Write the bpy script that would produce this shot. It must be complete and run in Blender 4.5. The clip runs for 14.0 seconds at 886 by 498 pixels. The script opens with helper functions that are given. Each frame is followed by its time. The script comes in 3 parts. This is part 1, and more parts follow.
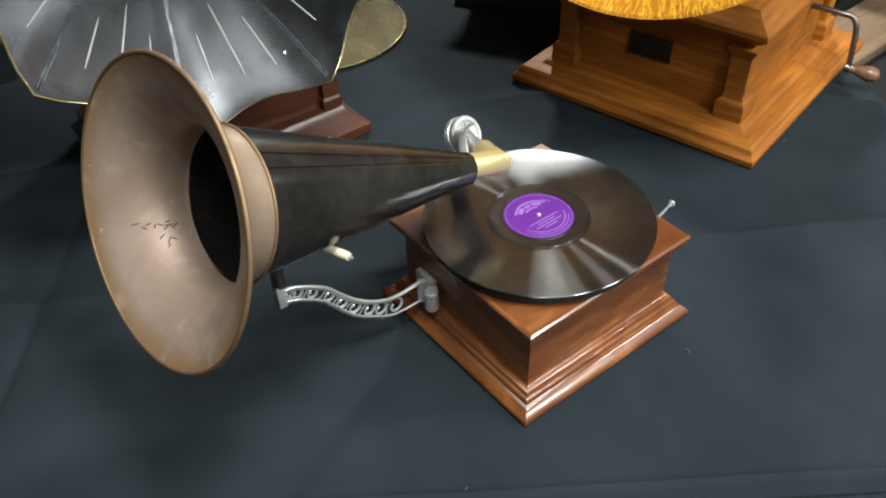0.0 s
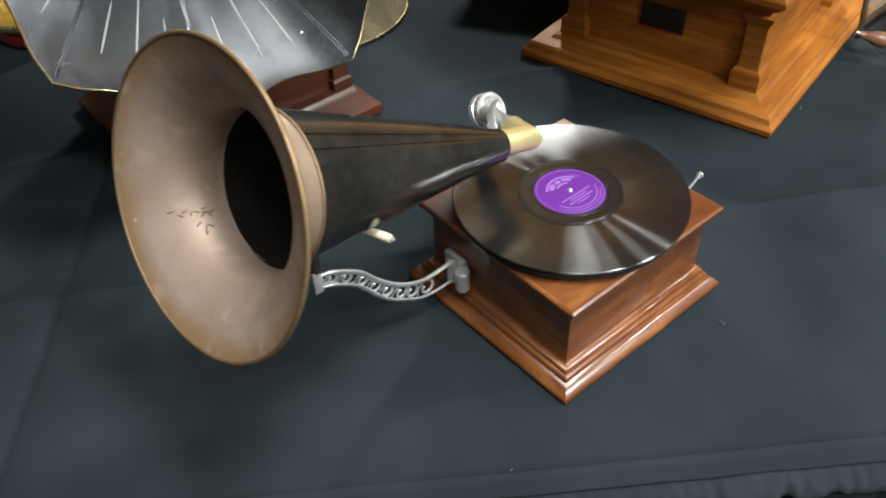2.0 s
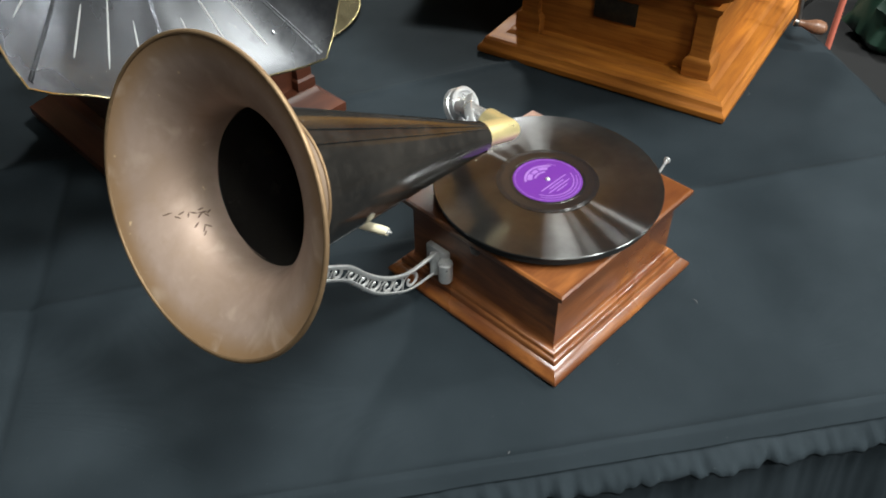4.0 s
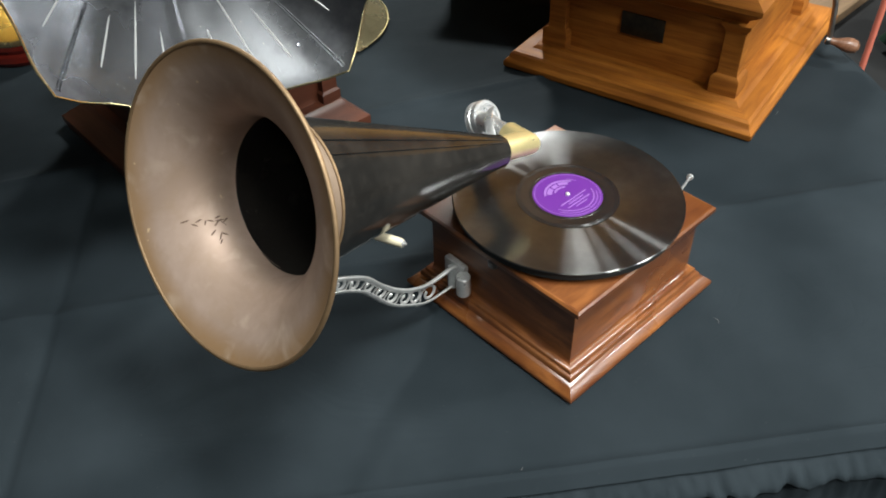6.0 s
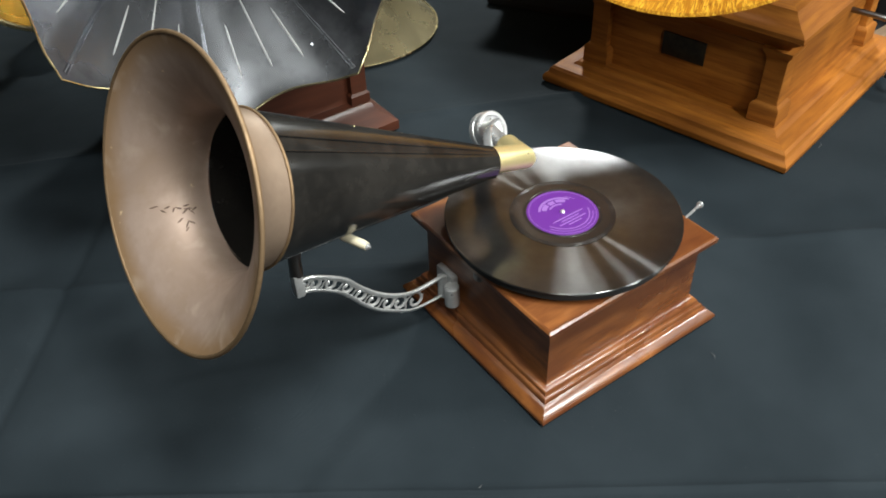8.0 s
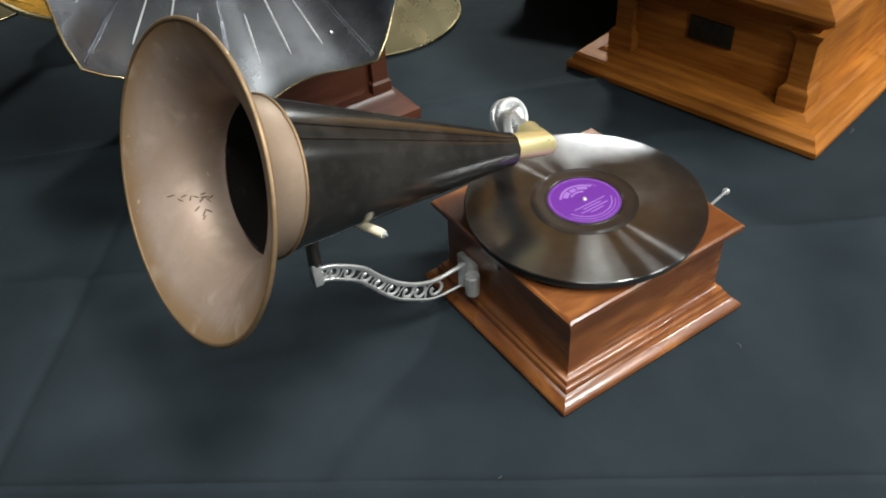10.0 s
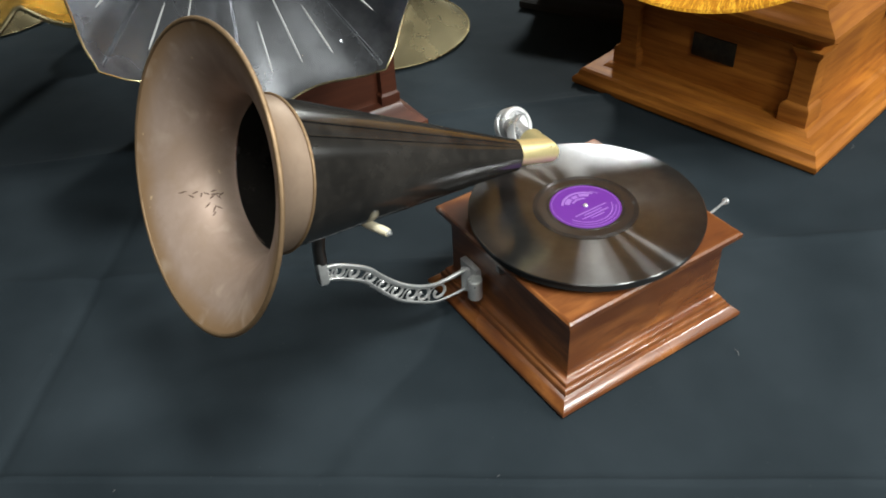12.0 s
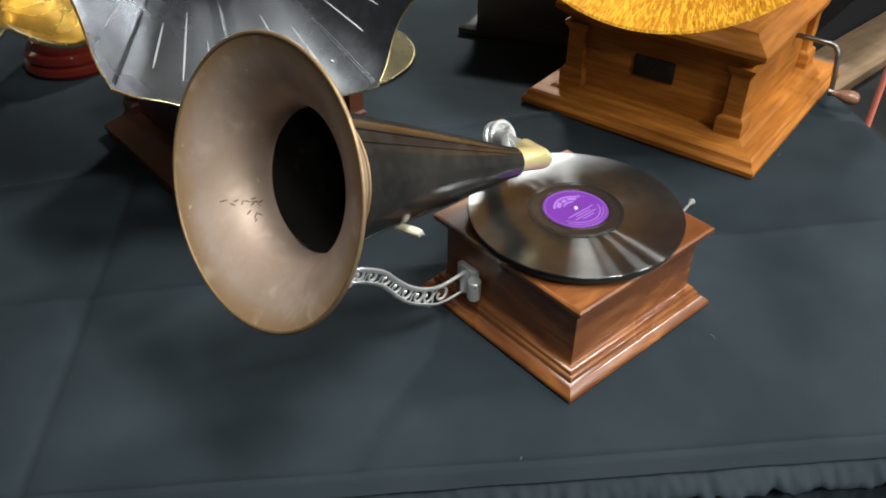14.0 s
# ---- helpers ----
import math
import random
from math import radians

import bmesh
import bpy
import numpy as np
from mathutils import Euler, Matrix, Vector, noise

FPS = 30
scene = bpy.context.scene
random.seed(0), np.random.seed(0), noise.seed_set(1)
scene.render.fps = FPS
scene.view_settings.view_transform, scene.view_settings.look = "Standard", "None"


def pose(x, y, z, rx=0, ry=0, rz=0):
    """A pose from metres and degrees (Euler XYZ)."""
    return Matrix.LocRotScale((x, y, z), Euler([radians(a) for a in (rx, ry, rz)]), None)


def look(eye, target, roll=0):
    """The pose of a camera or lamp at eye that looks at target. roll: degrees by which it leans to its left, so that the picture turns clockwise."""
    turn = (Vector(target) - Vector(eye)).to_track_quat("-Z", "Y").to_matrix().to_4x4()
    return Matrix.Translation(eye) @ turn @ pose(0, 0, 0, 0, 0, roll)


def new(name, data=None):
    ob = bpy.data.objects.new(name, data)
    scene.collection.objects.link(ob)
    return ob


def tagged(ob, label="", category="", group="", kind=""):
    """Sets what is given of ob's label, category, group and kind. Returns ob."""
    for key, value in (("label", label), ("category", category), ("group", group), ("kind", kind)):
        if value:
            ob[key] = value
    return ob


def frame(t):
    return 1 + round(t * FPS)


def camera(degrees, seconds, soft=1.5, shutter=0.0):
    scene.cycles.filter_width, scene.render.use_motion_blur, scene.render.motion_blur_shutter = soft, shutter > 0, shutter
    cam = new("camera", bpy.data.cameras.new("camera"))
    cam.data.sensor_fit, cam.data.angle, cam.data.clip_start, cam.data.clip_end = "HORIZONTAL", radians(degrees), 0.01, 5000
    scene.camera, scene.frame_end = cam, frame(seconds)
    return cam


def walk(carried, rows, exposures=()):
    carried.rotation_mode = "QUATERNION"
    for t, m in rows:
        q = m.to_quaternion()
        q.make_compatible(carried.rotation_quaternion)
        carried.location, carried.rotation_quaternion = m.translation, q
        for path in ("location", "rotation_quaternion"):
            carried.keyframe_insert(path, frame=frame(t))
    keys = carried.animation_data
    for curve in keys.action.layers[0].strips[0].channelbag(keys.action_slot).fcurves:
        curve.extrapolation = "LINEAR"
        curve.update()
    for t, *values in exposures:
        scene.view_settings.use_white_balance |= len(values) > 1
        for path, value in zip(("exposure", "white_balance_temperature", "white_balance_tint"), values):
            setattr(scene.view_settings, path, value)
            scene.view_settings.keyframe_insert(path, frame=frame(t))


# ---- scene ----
cam = camera(56.5, 14.0, 1.8, 0.5)
PATH = [
    (0, (-0.379, -0.372, 0.716), (0.521, 0.829, -0.606), -1.9),
    (0.5, (-0.405, -0.358, 0.711), (0.529, 0.796, -0.63), -1.9),
    (1, (-0.391, -0.367, 0.716), (0.518, 0.805, -0.625), -2.0),
    (1.5, (-0.366, -0.376, 0.701), (0.474, 0.828, -0.657), -3.4),
    (2, (-0.415, -0.33, 0.706), (0.5, 0.821, -0.65), -2.7),
    (2.5, (-0.473, -0.287, 0.709), (0.529, 0.799, -0.638), -2.2),
    (3, (-0.483, -0.287, 0.715), (0.55, 0.763, -0.638), -1.5),
    (3.2, (-0.479, -0.295, 0.712), (0.557, 0.744, -0.647), -1.1),
    (5.3, (-0.463, -0.308, 0.71), (0.562, 0.76, -0.635), -0.9),
    (5.5, (-0.464, -0.307, 0.708), (0.556, 0.771, -0.632), -1.1),
    (6, (-0.457, -0.315, 0.708), (0.54, 0.796, -0.623), -1.8),
    (6.5, (-0.428, -0.35, 0.71), (0.497, 0.829, -0.614), -3.1),
    (7, (-0.394, -0.398, 0.704), (0.48, 0.842, -0.599), -1.8),
    (7.5, (-0.385, -0.406, 0.696), (0.464, 0.857, -0.601), -1.6),
    (8, (-0.371, -0.381, 0.697), (0.475, 0.878, -0.606), -2.3),
    (8.5, (-0.365, -0.38, 0.691), (0.448, 0.884, -0.629), -2.9),
    (11, (-0.36, -0.388, 0.687), (0.418, 0.91, -0.622), -4.3),
    (11.5, (-0.363, -0.395, 0.685), (0.415, 0.911, -0.615), -4.1),
    (12, (-0.372, -0.408, 0.685), (0.413, 0.918, -0.589), -3.7),
    (12.5, (-0.397, -0.417, 0.677), (0.378, 0.936, -0.576), -4.1),
    (13, (-0.457, -0.386, 0.683), (0.431, 0.906, -0.56), -1.8),
    (13.5, (-0.507, -0.379, 0.697), (0.488, 0.848, -0.53), 0.1),
    (14, (-0.518, -0.377, 0.7), (0.52, 0.817, -0.523), 0.6),
]
walk(cam, [(t, look(eye, target, roll)) for t, eye, target, roll in PATH], [(0, 0.08), (1.5, 0.1), (2.5, 0.22), (6.0, 0.2), (7.0, 0.14), (8.0, 0.09), (11.0, 0.06), (12.5, 0.12), (13.5, 0.24), (14.0, 0.25)])

# ---- light ----
world = bpy.data.worlds.new("world")
scene.world = world
world.use_nodes = True
world.node_tree.nodes["Background"].inputs[0].default_value = (0.9, 0.95, 1.0, 1)
world.node_tree.nodes["Background"].inputs[1].default_value = 0.02
CEILING = 2.25
# Unseen lamps: most follow reflections and shadows; the fifth and seventh are added fill.
# x, y, watts, length, width
LAMPS = [(0.08, -0.62, 58, 0.5, 0.5), (-0.50, -0.62, 18, 0.35, 0.35), (2.6, -1.5, 84, 0.32, 0.22), (1.9, -3.3, 170, 1.2, 0.5), (0.1, -2.4, 60, 0.6, 0.25), (2.38, 2.3, 150, 0.40, 0.28), (-1.25, -1.75, 13, 0.5, 0.3)]
TABLE_ANGLE = radians(-35.3)
for lx, ly, watts, lw, lh in LAMPS:
    lamp = bpy.data.lights.new("troffer_light", "AREA")
    lamp.shape, lamp.size, lamp.size_y, lamp.energy = "RECTANGLE", lw, lh, watts
    lamp.color = (0.955, 1.0, 0.975)
    new("troffer_light", lamp).matrix_world = pose(lx, ly, CEILING - 0.03, 0, 0, math.degrees(TABLE_ANGLE))


# ---- materials ----
def mat(name, color, rough=0.5, metal=0.0, **k):
    m = bpy.data.materials.new(name)
    m.use_nodes = True
    b = m.node_tree.nodes["Principled BSDF"]
    b.inputs["Base Color"].default_value = (*color, 1)
    b.inputs["Roughness"].default_value = rough
    b.inputs["Metallic"].default_value = metal
    for key, value in k.items():
        b.inputs[key.replace("_", " ").title().replace("Ior", "IOR")].default_value = value
    return m


def node(m, kind, **k):
    n = m.node_tree.nodes.new(kind)
    for key, value in k.items():
        if key.startswith("i_"):
            n.inputs[key[2:].replace("_", " ")].default_value = value
        elif key == "operation":
            n.operation = value
        elif key == "blend":
            n.blend_type = value
        elif key == "data_type":
            n.data_type = value
    return n


def link(m, a, b):
    m.node_tree.links.new(a, b)


def coords(m, source="Object", scale=(1, 1, 1)):
    tc = node(m, "ShaderNodeTexCoord")
    mp = node(m, "ShaderNodeMapping")
    mp.inputs["Scale"].default_value = scale
    link(m, tc.outputs[source], mp.inputs["Vector"])
    return mp.outputs["Vector"]


def noise_tex(m, vec, scale, detail=4, rough=0.55, distortion=0.0):
    n = node(m, "ShaderNodeTexNoise")
    n.inputs["Scale"].default_value = scale
    n.inputs["Detail"].default_value = detail
    n.inputs["Roughness"].default_value = rough
    n.inputs["Distortion"].default_value = distortion
    link(m, vec, n.inputs["Vector"])
    return n.outputs["Fac"]


def ramp(m, fac, stops):
    r = node(m, "ShaderNodeValToRGB")
    e = r.color_ramp.elements
    while len(e) < len(stops):
        e.new(0.5)
    for el, (p, c) in zip(e, stops):
        el.position, el.color = p, (c, c, c, 1) if isinstance(c, (int, float)) else (*c, 1)
    link(m, fac, r.inputs["Fac"])
    return r.outputs["Color"]


def mix(m, fac, a, b, blend="MIX"):
    n = node(m, "ShaderNodeMix")
    n.data_type, n.blend_type = "RGBA", blend
    for sock, value in ((n.inputs[0], fac), (n.inputs[6], a), (n.inputs[7], b)):
        if isinstance(value, (int, float)):
            sock.default_value = value
        elif isinstance(value, tuple):
            sock.default_value = (*value, 1)
        else:
            link(m, value, sock)
    return n.outputs[2]


def bump(m, height, strength=0.3, distance=0.001):
    b = node(m, "ShaderNodeBump")
    b.inputs["Strength"].default_value, b.inputs["Distance"].default_value = strength, distance
    link(m, height, b.inputs["Height"])
    link(m, b.outputs["Normal"], m.node_tree.nodes["Principled BSDF"].inputs["Normal"])


def put(m, what, socket):
    link(m, what, m.node_tree.nodes["Principled BSDF"].inputs[socket])


def wood(name, dark, light, rough=0.34, grain=(9, 140), source="UV", coat=0.22, figure=0.5, wide=7.0):
    m = mat(name, light, rough, 0, coat_weight=coat, coat_roughness=0.16)
    v = coords(m, source, (grain[0], grain[1], grain[1]) if source != "UV" else (grain[0], grain[1], 1))
    fine = noise_tex(m, v, 1.0, 6, 0.62, 0.5)
    v2 = coords(m, source, (grain[0] * 0.35, grain[1] * 0.16, grain[1] * 0.16))
    broad = noise_tex(m, v2, 1.0, 3, 0.5, 1.6)
    blotch = noise_tex(m, coords(m, "Object"), wide, 3)
    c = mix(m, ramp(m, fine, [(0.32, 0.0), (0.68, 1.0)]), dark, light)
    c = mix(m, ramp(m, broad, [(0.42, figure), (0.6, 0.0)]), c, dark)
    c = mix(m, ramp(m, blotch, [(0.35, 0.35), (0.65, 0.0)]), c, tuple(x * 0.62 for x in dark))
    put(m, c, "Base Color")
    put(m, ramp(m, blotch, [(0.3, rough + 0.12), (0.7, rough - 0.08)]), "Roughness")
    bump(m, fine, 0.16, 0.0006)
    return m


def metal(name, color, rough, stain=None, amount=0.5, scale=22.0, metallic=1.0, spread=0.12):
    m = mat(name, color, rough, metallic)
    v = coords(m, "Object")
    n1 = noise_tex(m, v, scale, 6, 0.6)
    n2 = noise_tex(m, v, scale * 9, 3, 0.6)
    if stain:
        c = mix(m, ramp(m, n1, [(0.42, 0.0), (0.66, amount)]), color, stain)
        c = mix(m, ramp(m, n2, [(0.5, 0.0), (0.75, amount * 0.5)]), c, stain)
        put(m, c, "Base Color")
    put(m, ramp(m, n1, [(0.3, max(rough - spread, 0.03)), (0.7, rough + spread)]), "Roughness")
    bump(m, n1, 0.05, 0.002)
    return m


def flaked_oak():
    """Quarter-sawn veneer: bright ground, short wavy dark flakes that run towards the throat."""
    m = mat("bright_oak_veneer", (0.8, 0.4, 0.04), 0.3, 0, coat_weight=0.35, coat_roughness=0.12)
    v = coords(m, "UV", (55, 620, 1))
    flake = noise_tex(m, v, 1.0, 3, 0.55, 1.4)
    fleck = noise_tex(m, coords(m, "UV", (150, 1300, 1)), 1.0, 2, 0.5, 0.8)
    tone = noise_tex(m, coords(m, "Object"), 9, 3)
    c = mix(m, ramp(m, tone, [(0.35, 0.0), (0.65, 1.0)]), (0.34, 0.125, 0.008), (0.48, 0.20, 0.014))
    c = mix(m, ramp(m, flake, [(0.46, 0.0), (0.58, 0.9)]), c, (0.74, 0.39, 0.035))
    c = mix(m, ramp(m, fleck, [(0.57, 0.0), (0.68, 0.7)]), c, (0.17, 0.055, 0.005))
    put(m, c, "Base Color")
    bump(m, flake, 0.1, 0.0006)
    return m


def bell_material():
    """Brass gone pinkish brown, ochre along the flange, with pale handled patches, spots and dull streaks."""
    m = mat("tarnished_brass", (0.8, 0.6, 0.5), 0.5, 0.35)
    v = coords(m, "Object")
    cloud = noise_tex(m, v, 13, 5, 0.6, 0.4)
    grime = noise_tex(m, v, 55, 5, 0.65)
    spots = noise_tex(m, v, 95, 2, 0.4)
    c = mix(m, ramp(m, cloud, [(0.36, 0.0), (0.66, 0.75)]), (0.475, 0.350, 0.282), (0.32, 0.224, 0.166))
    tc = node(m, "ShaderNodeTexCoord")
    sep = node(m, "ShaderNodeSeparateXYZ")
    link(m, tc.outputs["UV"], sep.inputs[0])
    edge = node(m, "ShaderNodeMath", operation="MULTIPLY_ADD")
    link(m, cloud, edge.inputs[0])
    edge.inputs[1].default_value = 0.022
    link(m, sep.outputs["X"], edge.inputs[2])
    band = ramp(m, edge.outputs[0], [(0.229, 0.0), (0.252, 0.8)])
    c = mix(m, band, c, (0.33, 0.19, 0.082))
    wiped = noise_tex(m, v, 24, 3, 0.5, 0.8)
    c = mix(m, ramp(m, wiped, [(0.58, 0.0), (0.72, 0.55)]), c, (0.60, 0.47, 0.37))
    c = mix(m, ramp(m, grime, [(0.5, 0.0), (0.72, 0.4)]), c, (0.36, 0.25, 0.17))
    c = mix(m, ramp(m, spots, [(0.745, 0.0), (0.80, 0.6)]), c, (0.95, 0.72, 0.42))
    put(m, c, "Base Color")
    put(m, ramp(m, cloud, [(0.3, 0.46), (0.7, 0.64)]), "Roughness")
    bump(m, mix(m, 0.35, cloud, grime), 0.09, 0.002)
    return m


def cloth_material():
    m = mat("dark_cloth", (0.02, 0.024, 0.027), 0.85, 0, specular_ior_level=0.12)
    v = coords(m, "Object")
    weave = node(m, "ShaderNodeTexWave")
    weave.inputs["Scale"].default_value, weave.inputs["Distortion"].default_value = 420, 0.6
    link(m, v, weave.inputs["Vector"])
    soft = noise_tex(m, v, 5.5, 4, 0.55)
    lint = noise_tex(m, v, 260, 2, 0.5)
    c = mix(m, ramp(m, soft, [(0.35, 0.0), (0.68, 1.0)]), (0.0115, 0.0164, 0.0199), (0.0183, 0.0247, 0.0294))
    c = mix(m, ramp(m, lint, [(0.72, 0.0), (0.8, 0.25)]), c, (0.10, 0.11, 0.11))
    put(m, c, "Base Color")
    crinkle = noise_tex(m, coords(m, "Object", (1.0, 1.6, 1.0)), 16, 3, 0.5, 1.2)
    bump(m, mix(m, 0.5, mix(m, 0.85, weave.outputs["Fac"], soft), crinkle), 0.35, 0.003)
    return m


def record_material():
    """Black shellac whose grooves mirror lamps in two bundles: flat lands and steep groove walls."""
    m = mat("black_shellac", (0.009, 0.0092, 0.0094), 0.14, 0, specular_ior_level=0.25)
    t = node(m, "ShaderNodeTangent")
    t.direction_type, t.axis = "RADIAL", "Z"
    last = m.node_tree.nodes["Principled BSDF"].outputs[0]
    wear = ramp(m, noise_tex(m, coords(m, "Object"), 45, 4), [(0.3, 0.7), (0.7, 1.0)])
    for rough, stretch, share in ((0.52, 0.91, 0.058), (0.21, 0.5, 0.04)):
        gloss = node(m, "ShaderNodeBsdfAnisotropic")
        gloss.inputs["Roughness"].default_value = rough
        gloss.inputs["Anisotropy"].default_value = stretch
        link(m, wear, gloss.inputs["Color"])
        link(m, t.outputs["Tangent"], gloss.inputs["Tangent"])
        both = node(m, "ShaderNodeMixShader")
        both.inputs[0].default_value = share
        link(m, last, both.inputs[1])
        link(m, gloss.outputs[0], both.inputs[2])
        last = both.outputs[0]
    link(m, last, m.node_tree.nodes["Material Output"].inputs["Surface"])
    return m


CLOTH = cloth_material()
WALNUT = wood("brown_oak", (0.102, 0.028, 0.0080), (0.415, 0.155, 0.042), 0.30, (11, 62), coat=0.5, figure=0.8)
GOLDEN = wood("golden_oak", (0.23, 0.072, 0.010), (0.50, 0.185, 0.026), 0.58, (9, 120), figure=0.4, coat=0.03)
GOLDEN.node_tree.nodes["Principled BSDF"].inputs["Specular IOR Level"].default_value = 0.22
REDWOOD = wood("red_mahogany", (0.062, 0.018, 0.009), (0.15, 0.048, 0.024), 0.4, (6, 80), coat=0.1)
CHERRY = mat("red_lacquer", (0.080, 0.008, 0.005), 0.16, 0, coat_weight=0.6)
HORNWOOD = flaked_oak()
BLACKWOOD = wood("black_wood", (0.008, 0.006, 0.006), (0.018, 0.014, 0.012), 0.4, (6, 80))
BELL = bell_material()
# Outside of the bell: a darker brown than its inside.
BELLBACK = metal("darker_brass_back", (0.235, 0.168, 0.118), 0.58, (0.17, 0.115, 0.078), 0.6, 18, metallic=0.35)
BELLRIM = metal("worn_brass_rim", (0.25, 0.162, 0.088), 0.55, (0.15, 0.095, 0.05), 0.7, 34, metallic=0.6)
BRASS = metal("brass", (0.82, 0.69, 0.40), 0.26, (0.62, 0.48, 0.24), 0.35, 12, spread=0.04)
PALEBRASS = metal("pale_brass", (0.86, 0.72, 0.36), 0.36, (0.68, 0.54, 0.25), 0.4, 30, metallic=0.7)
# Grey-brown mottle: dust, lightened to imitate the ceiling's reflection on the cone.
JAPAN = metal("black_japanned_tin", (0.011, 0.010, 0.009), 0.15, (0.042, 0.037, 0.032), 0.45, 9, metallic=0.0, spread=0.05)
NICKEL = metal("nickel", (0.84, 0.84, 0.84), 0.34, (0.5, 0.49, 0.48), 0.5, 60, metallic=0.8)
CASTING = metal("bright_cast_nickel", (0.66, 0.66, 0.65), 0.36, (0.38, 0.37, 0.36), 0.5, 70, metallic=0.55)
IRON = metal("grey_iron", (0.22, 0.21, 0.20), 0.38, (0.12, 0.10, 0.09), 0.5, 60)
TIN = metal("dark_silvered_tin", (0.36, 0.367, 0.385), 0.25, (0.07, 0.072, 0.08), 0.9, 5, spread=0.10)
# Ribs are the petals' own tin; this lighter colour imitates their highlights.
RIB = metal("highlit_tin_rib", (0.42, 0.42, 0.41), 0.38, (0.45, 0.44, 0.43), 0.4, 60, metallic=0.55)
BONE = mat("ivory_handle", (0.72, 0.64, 0.46), 0.35)
SHELLAC = record_material()
DEADWAX = mat("smooth_shellac", (0.012, 0.011, 0.0115), 0.22)
PURPLE = mat("purple_paper", (0.105, 0.016, 0.215), 0.5)
LILAC = mat("pale_print", (0.26, 0.12, 0.40), 0.5)
FELT = mat("dark_felt", (0.012, 0.012, 0.012), 0.95)
PLATE = metal("dark_bronze_plate", (0.035, 0.03, 0.022), 0.4, (0.08, 0.065, 0.04), 0.5, 90, metallic=0.7)
KNOBWOOD = wood("worn_knob_wood", (0.12, 0.05, 0.025), (0.28, 0.14, 0.08), 0.4, (30, 160), source="Object")
CARPET = mat("dark_carpet", (0.004, 0.0037, 0.004), 0.95)
WALL = mat("grey_wall", (0.07, 0.07, 0.07), 0.85)
PANEL = mat("grey_ceiling", (0.20, 0.20, 0.197), 0.9)
PINK = mat("pink_cord", (0.55, 0.14, 0.09), 0.7)
GREEN = mat("green_plastic", (0.008, 0.024, 0.015), 0.35)
PLANK = wood("tan_board", (0.16, 0.10, 0.055), (0.26, 0.17, 0.10), 0.6, (4, 60), source="Object", coat=0.0)


# ---- building helpers ----
def thing(name, x, y, z, label, category, turn=0.0, group="", kind=""):
    ob = new(name)
    ob.matrix_world = pose(x, y, z, 0, 0, turn)
    return tagged(ob, label, category, group, kind)


def world_of(ob):
    return world_of(ob.parent) @ ob.matrix_basis if ob.parent else ob.matrix_basis


def part(name, bm, material, parent=None, label="", smooth=30, world=True):
    """Links a bmesh, given in world metres (world=False: in its parent's own), as one mesh."""
    if parent and world:
        bm.transform(world_of(parent).inverted())
    bmesh.ops.recalc_face_normals(bm, faces=bm.faces)
    data = bpy.data.meshes.new(name)
    bm.to_mesh(data)
    bm.free()
    data.materials.append(material)
    data.polygons.foreach_set("use_smooth", [smooth > 0] * len(data.polygons))
    if smooth:
        data.set_sharp_from_angle(angle=radians(smooth))
    ob = new(name, data)
    ob.parent = parent
    return tagged(ob, label)


def along(a, b):
    """A frame at a whose z axis points to b."""
    a, b = Vector(a), Vector(b)
    return Matrix.Translation(a) @ (b - a).to_track_quat("Z", "Y").to_matrix().to_4x4()


def lathe(profile, m=None, segs=64, closed=False):
    """Turns a list of (radius, height) about z."""
    bm = bmesh.new()
    uv = bm.loops.layers.uv.new("UVMap")
    rings = [[bm.verts.new((r * math.cos(a), r * math.sin(a), h)) for a in [2 * math.pi * k / segs for k in range(segs)]] if r > 1e-6
             else [bm.verts.new((0, 0, h))] for r, h in profile]
    pairs = list(zip(rings, rings[1:])) + ([(rings[-1], rings[0])] if closed else [])
    for i, (a, b) in enumerate(pairs):
        for k in range(segs):
            q = (k + 1) % segs
            if len(a) == 1:
                vs = (a[0], b[k], b[q])
            elif len(b) == 1:
                vs = (a[k], a[q], b[0])
            else:
                vs = (a[k], a[q], b[q], b[k])
            f = bm.faces.new(vs)
            for lp in f.loops:
                p = lp.vert.co
                ang = 2 * math.pi * k / segs if len(vs) == 4 and lp.vert in (a[k], b[k] if len(b) > 1 else a[k]) else 2 * math.pi * (k + 1) / segs
                lp[uv].uv = (math.hypot(p.x, p.y) * 2 + p.z, ang * 0.1)
    if m:
        bm.transform(m)
    return bm


def square(profile, sx, sy, cap=True, bottom=True):
    """Mitred mouldings: (inset, height) pairs run round a rectangle from (0, 0) to (sx, sy). The grain runs along each side."""
    bm = bmesh.new()
    uv = bm.loops.layers.uv.new("UVMap")
    rings = [[bm.verts.new(p) for p in ((i, i, z), (sx - i, i, z), (sx - i, sy - i, z), (i, sy - i, z))] for i, z in profile]
    run = 0.0
    for (pa, a), (pb, b) in zip(zip(profile, rings), list(zip(profile, rings))[1:]):
        step = math.dist(pa, pb)
        for k in range(4):
            q = (k + 1) % 4
            f = bm.faces.new((a[k], a[q], b[q], b[k]))
            axis = k % 2
            for lp, rv in zip(f.loops, (run, run, run + step, run + step)):
                lp[uv].uv = (lp.vert.co[axis] + k * 3.3, rv + k * 1.7)
        run += step
    for ring, want in ((rings[-1], cap), (rings[0], bottom)):
        if want:
            f = bm.faces.new(ring)
            for lp in f.loops:
                lp[uv].uv = (lp.vert.co.x, lp.vert.co.y + 5)
    return bm


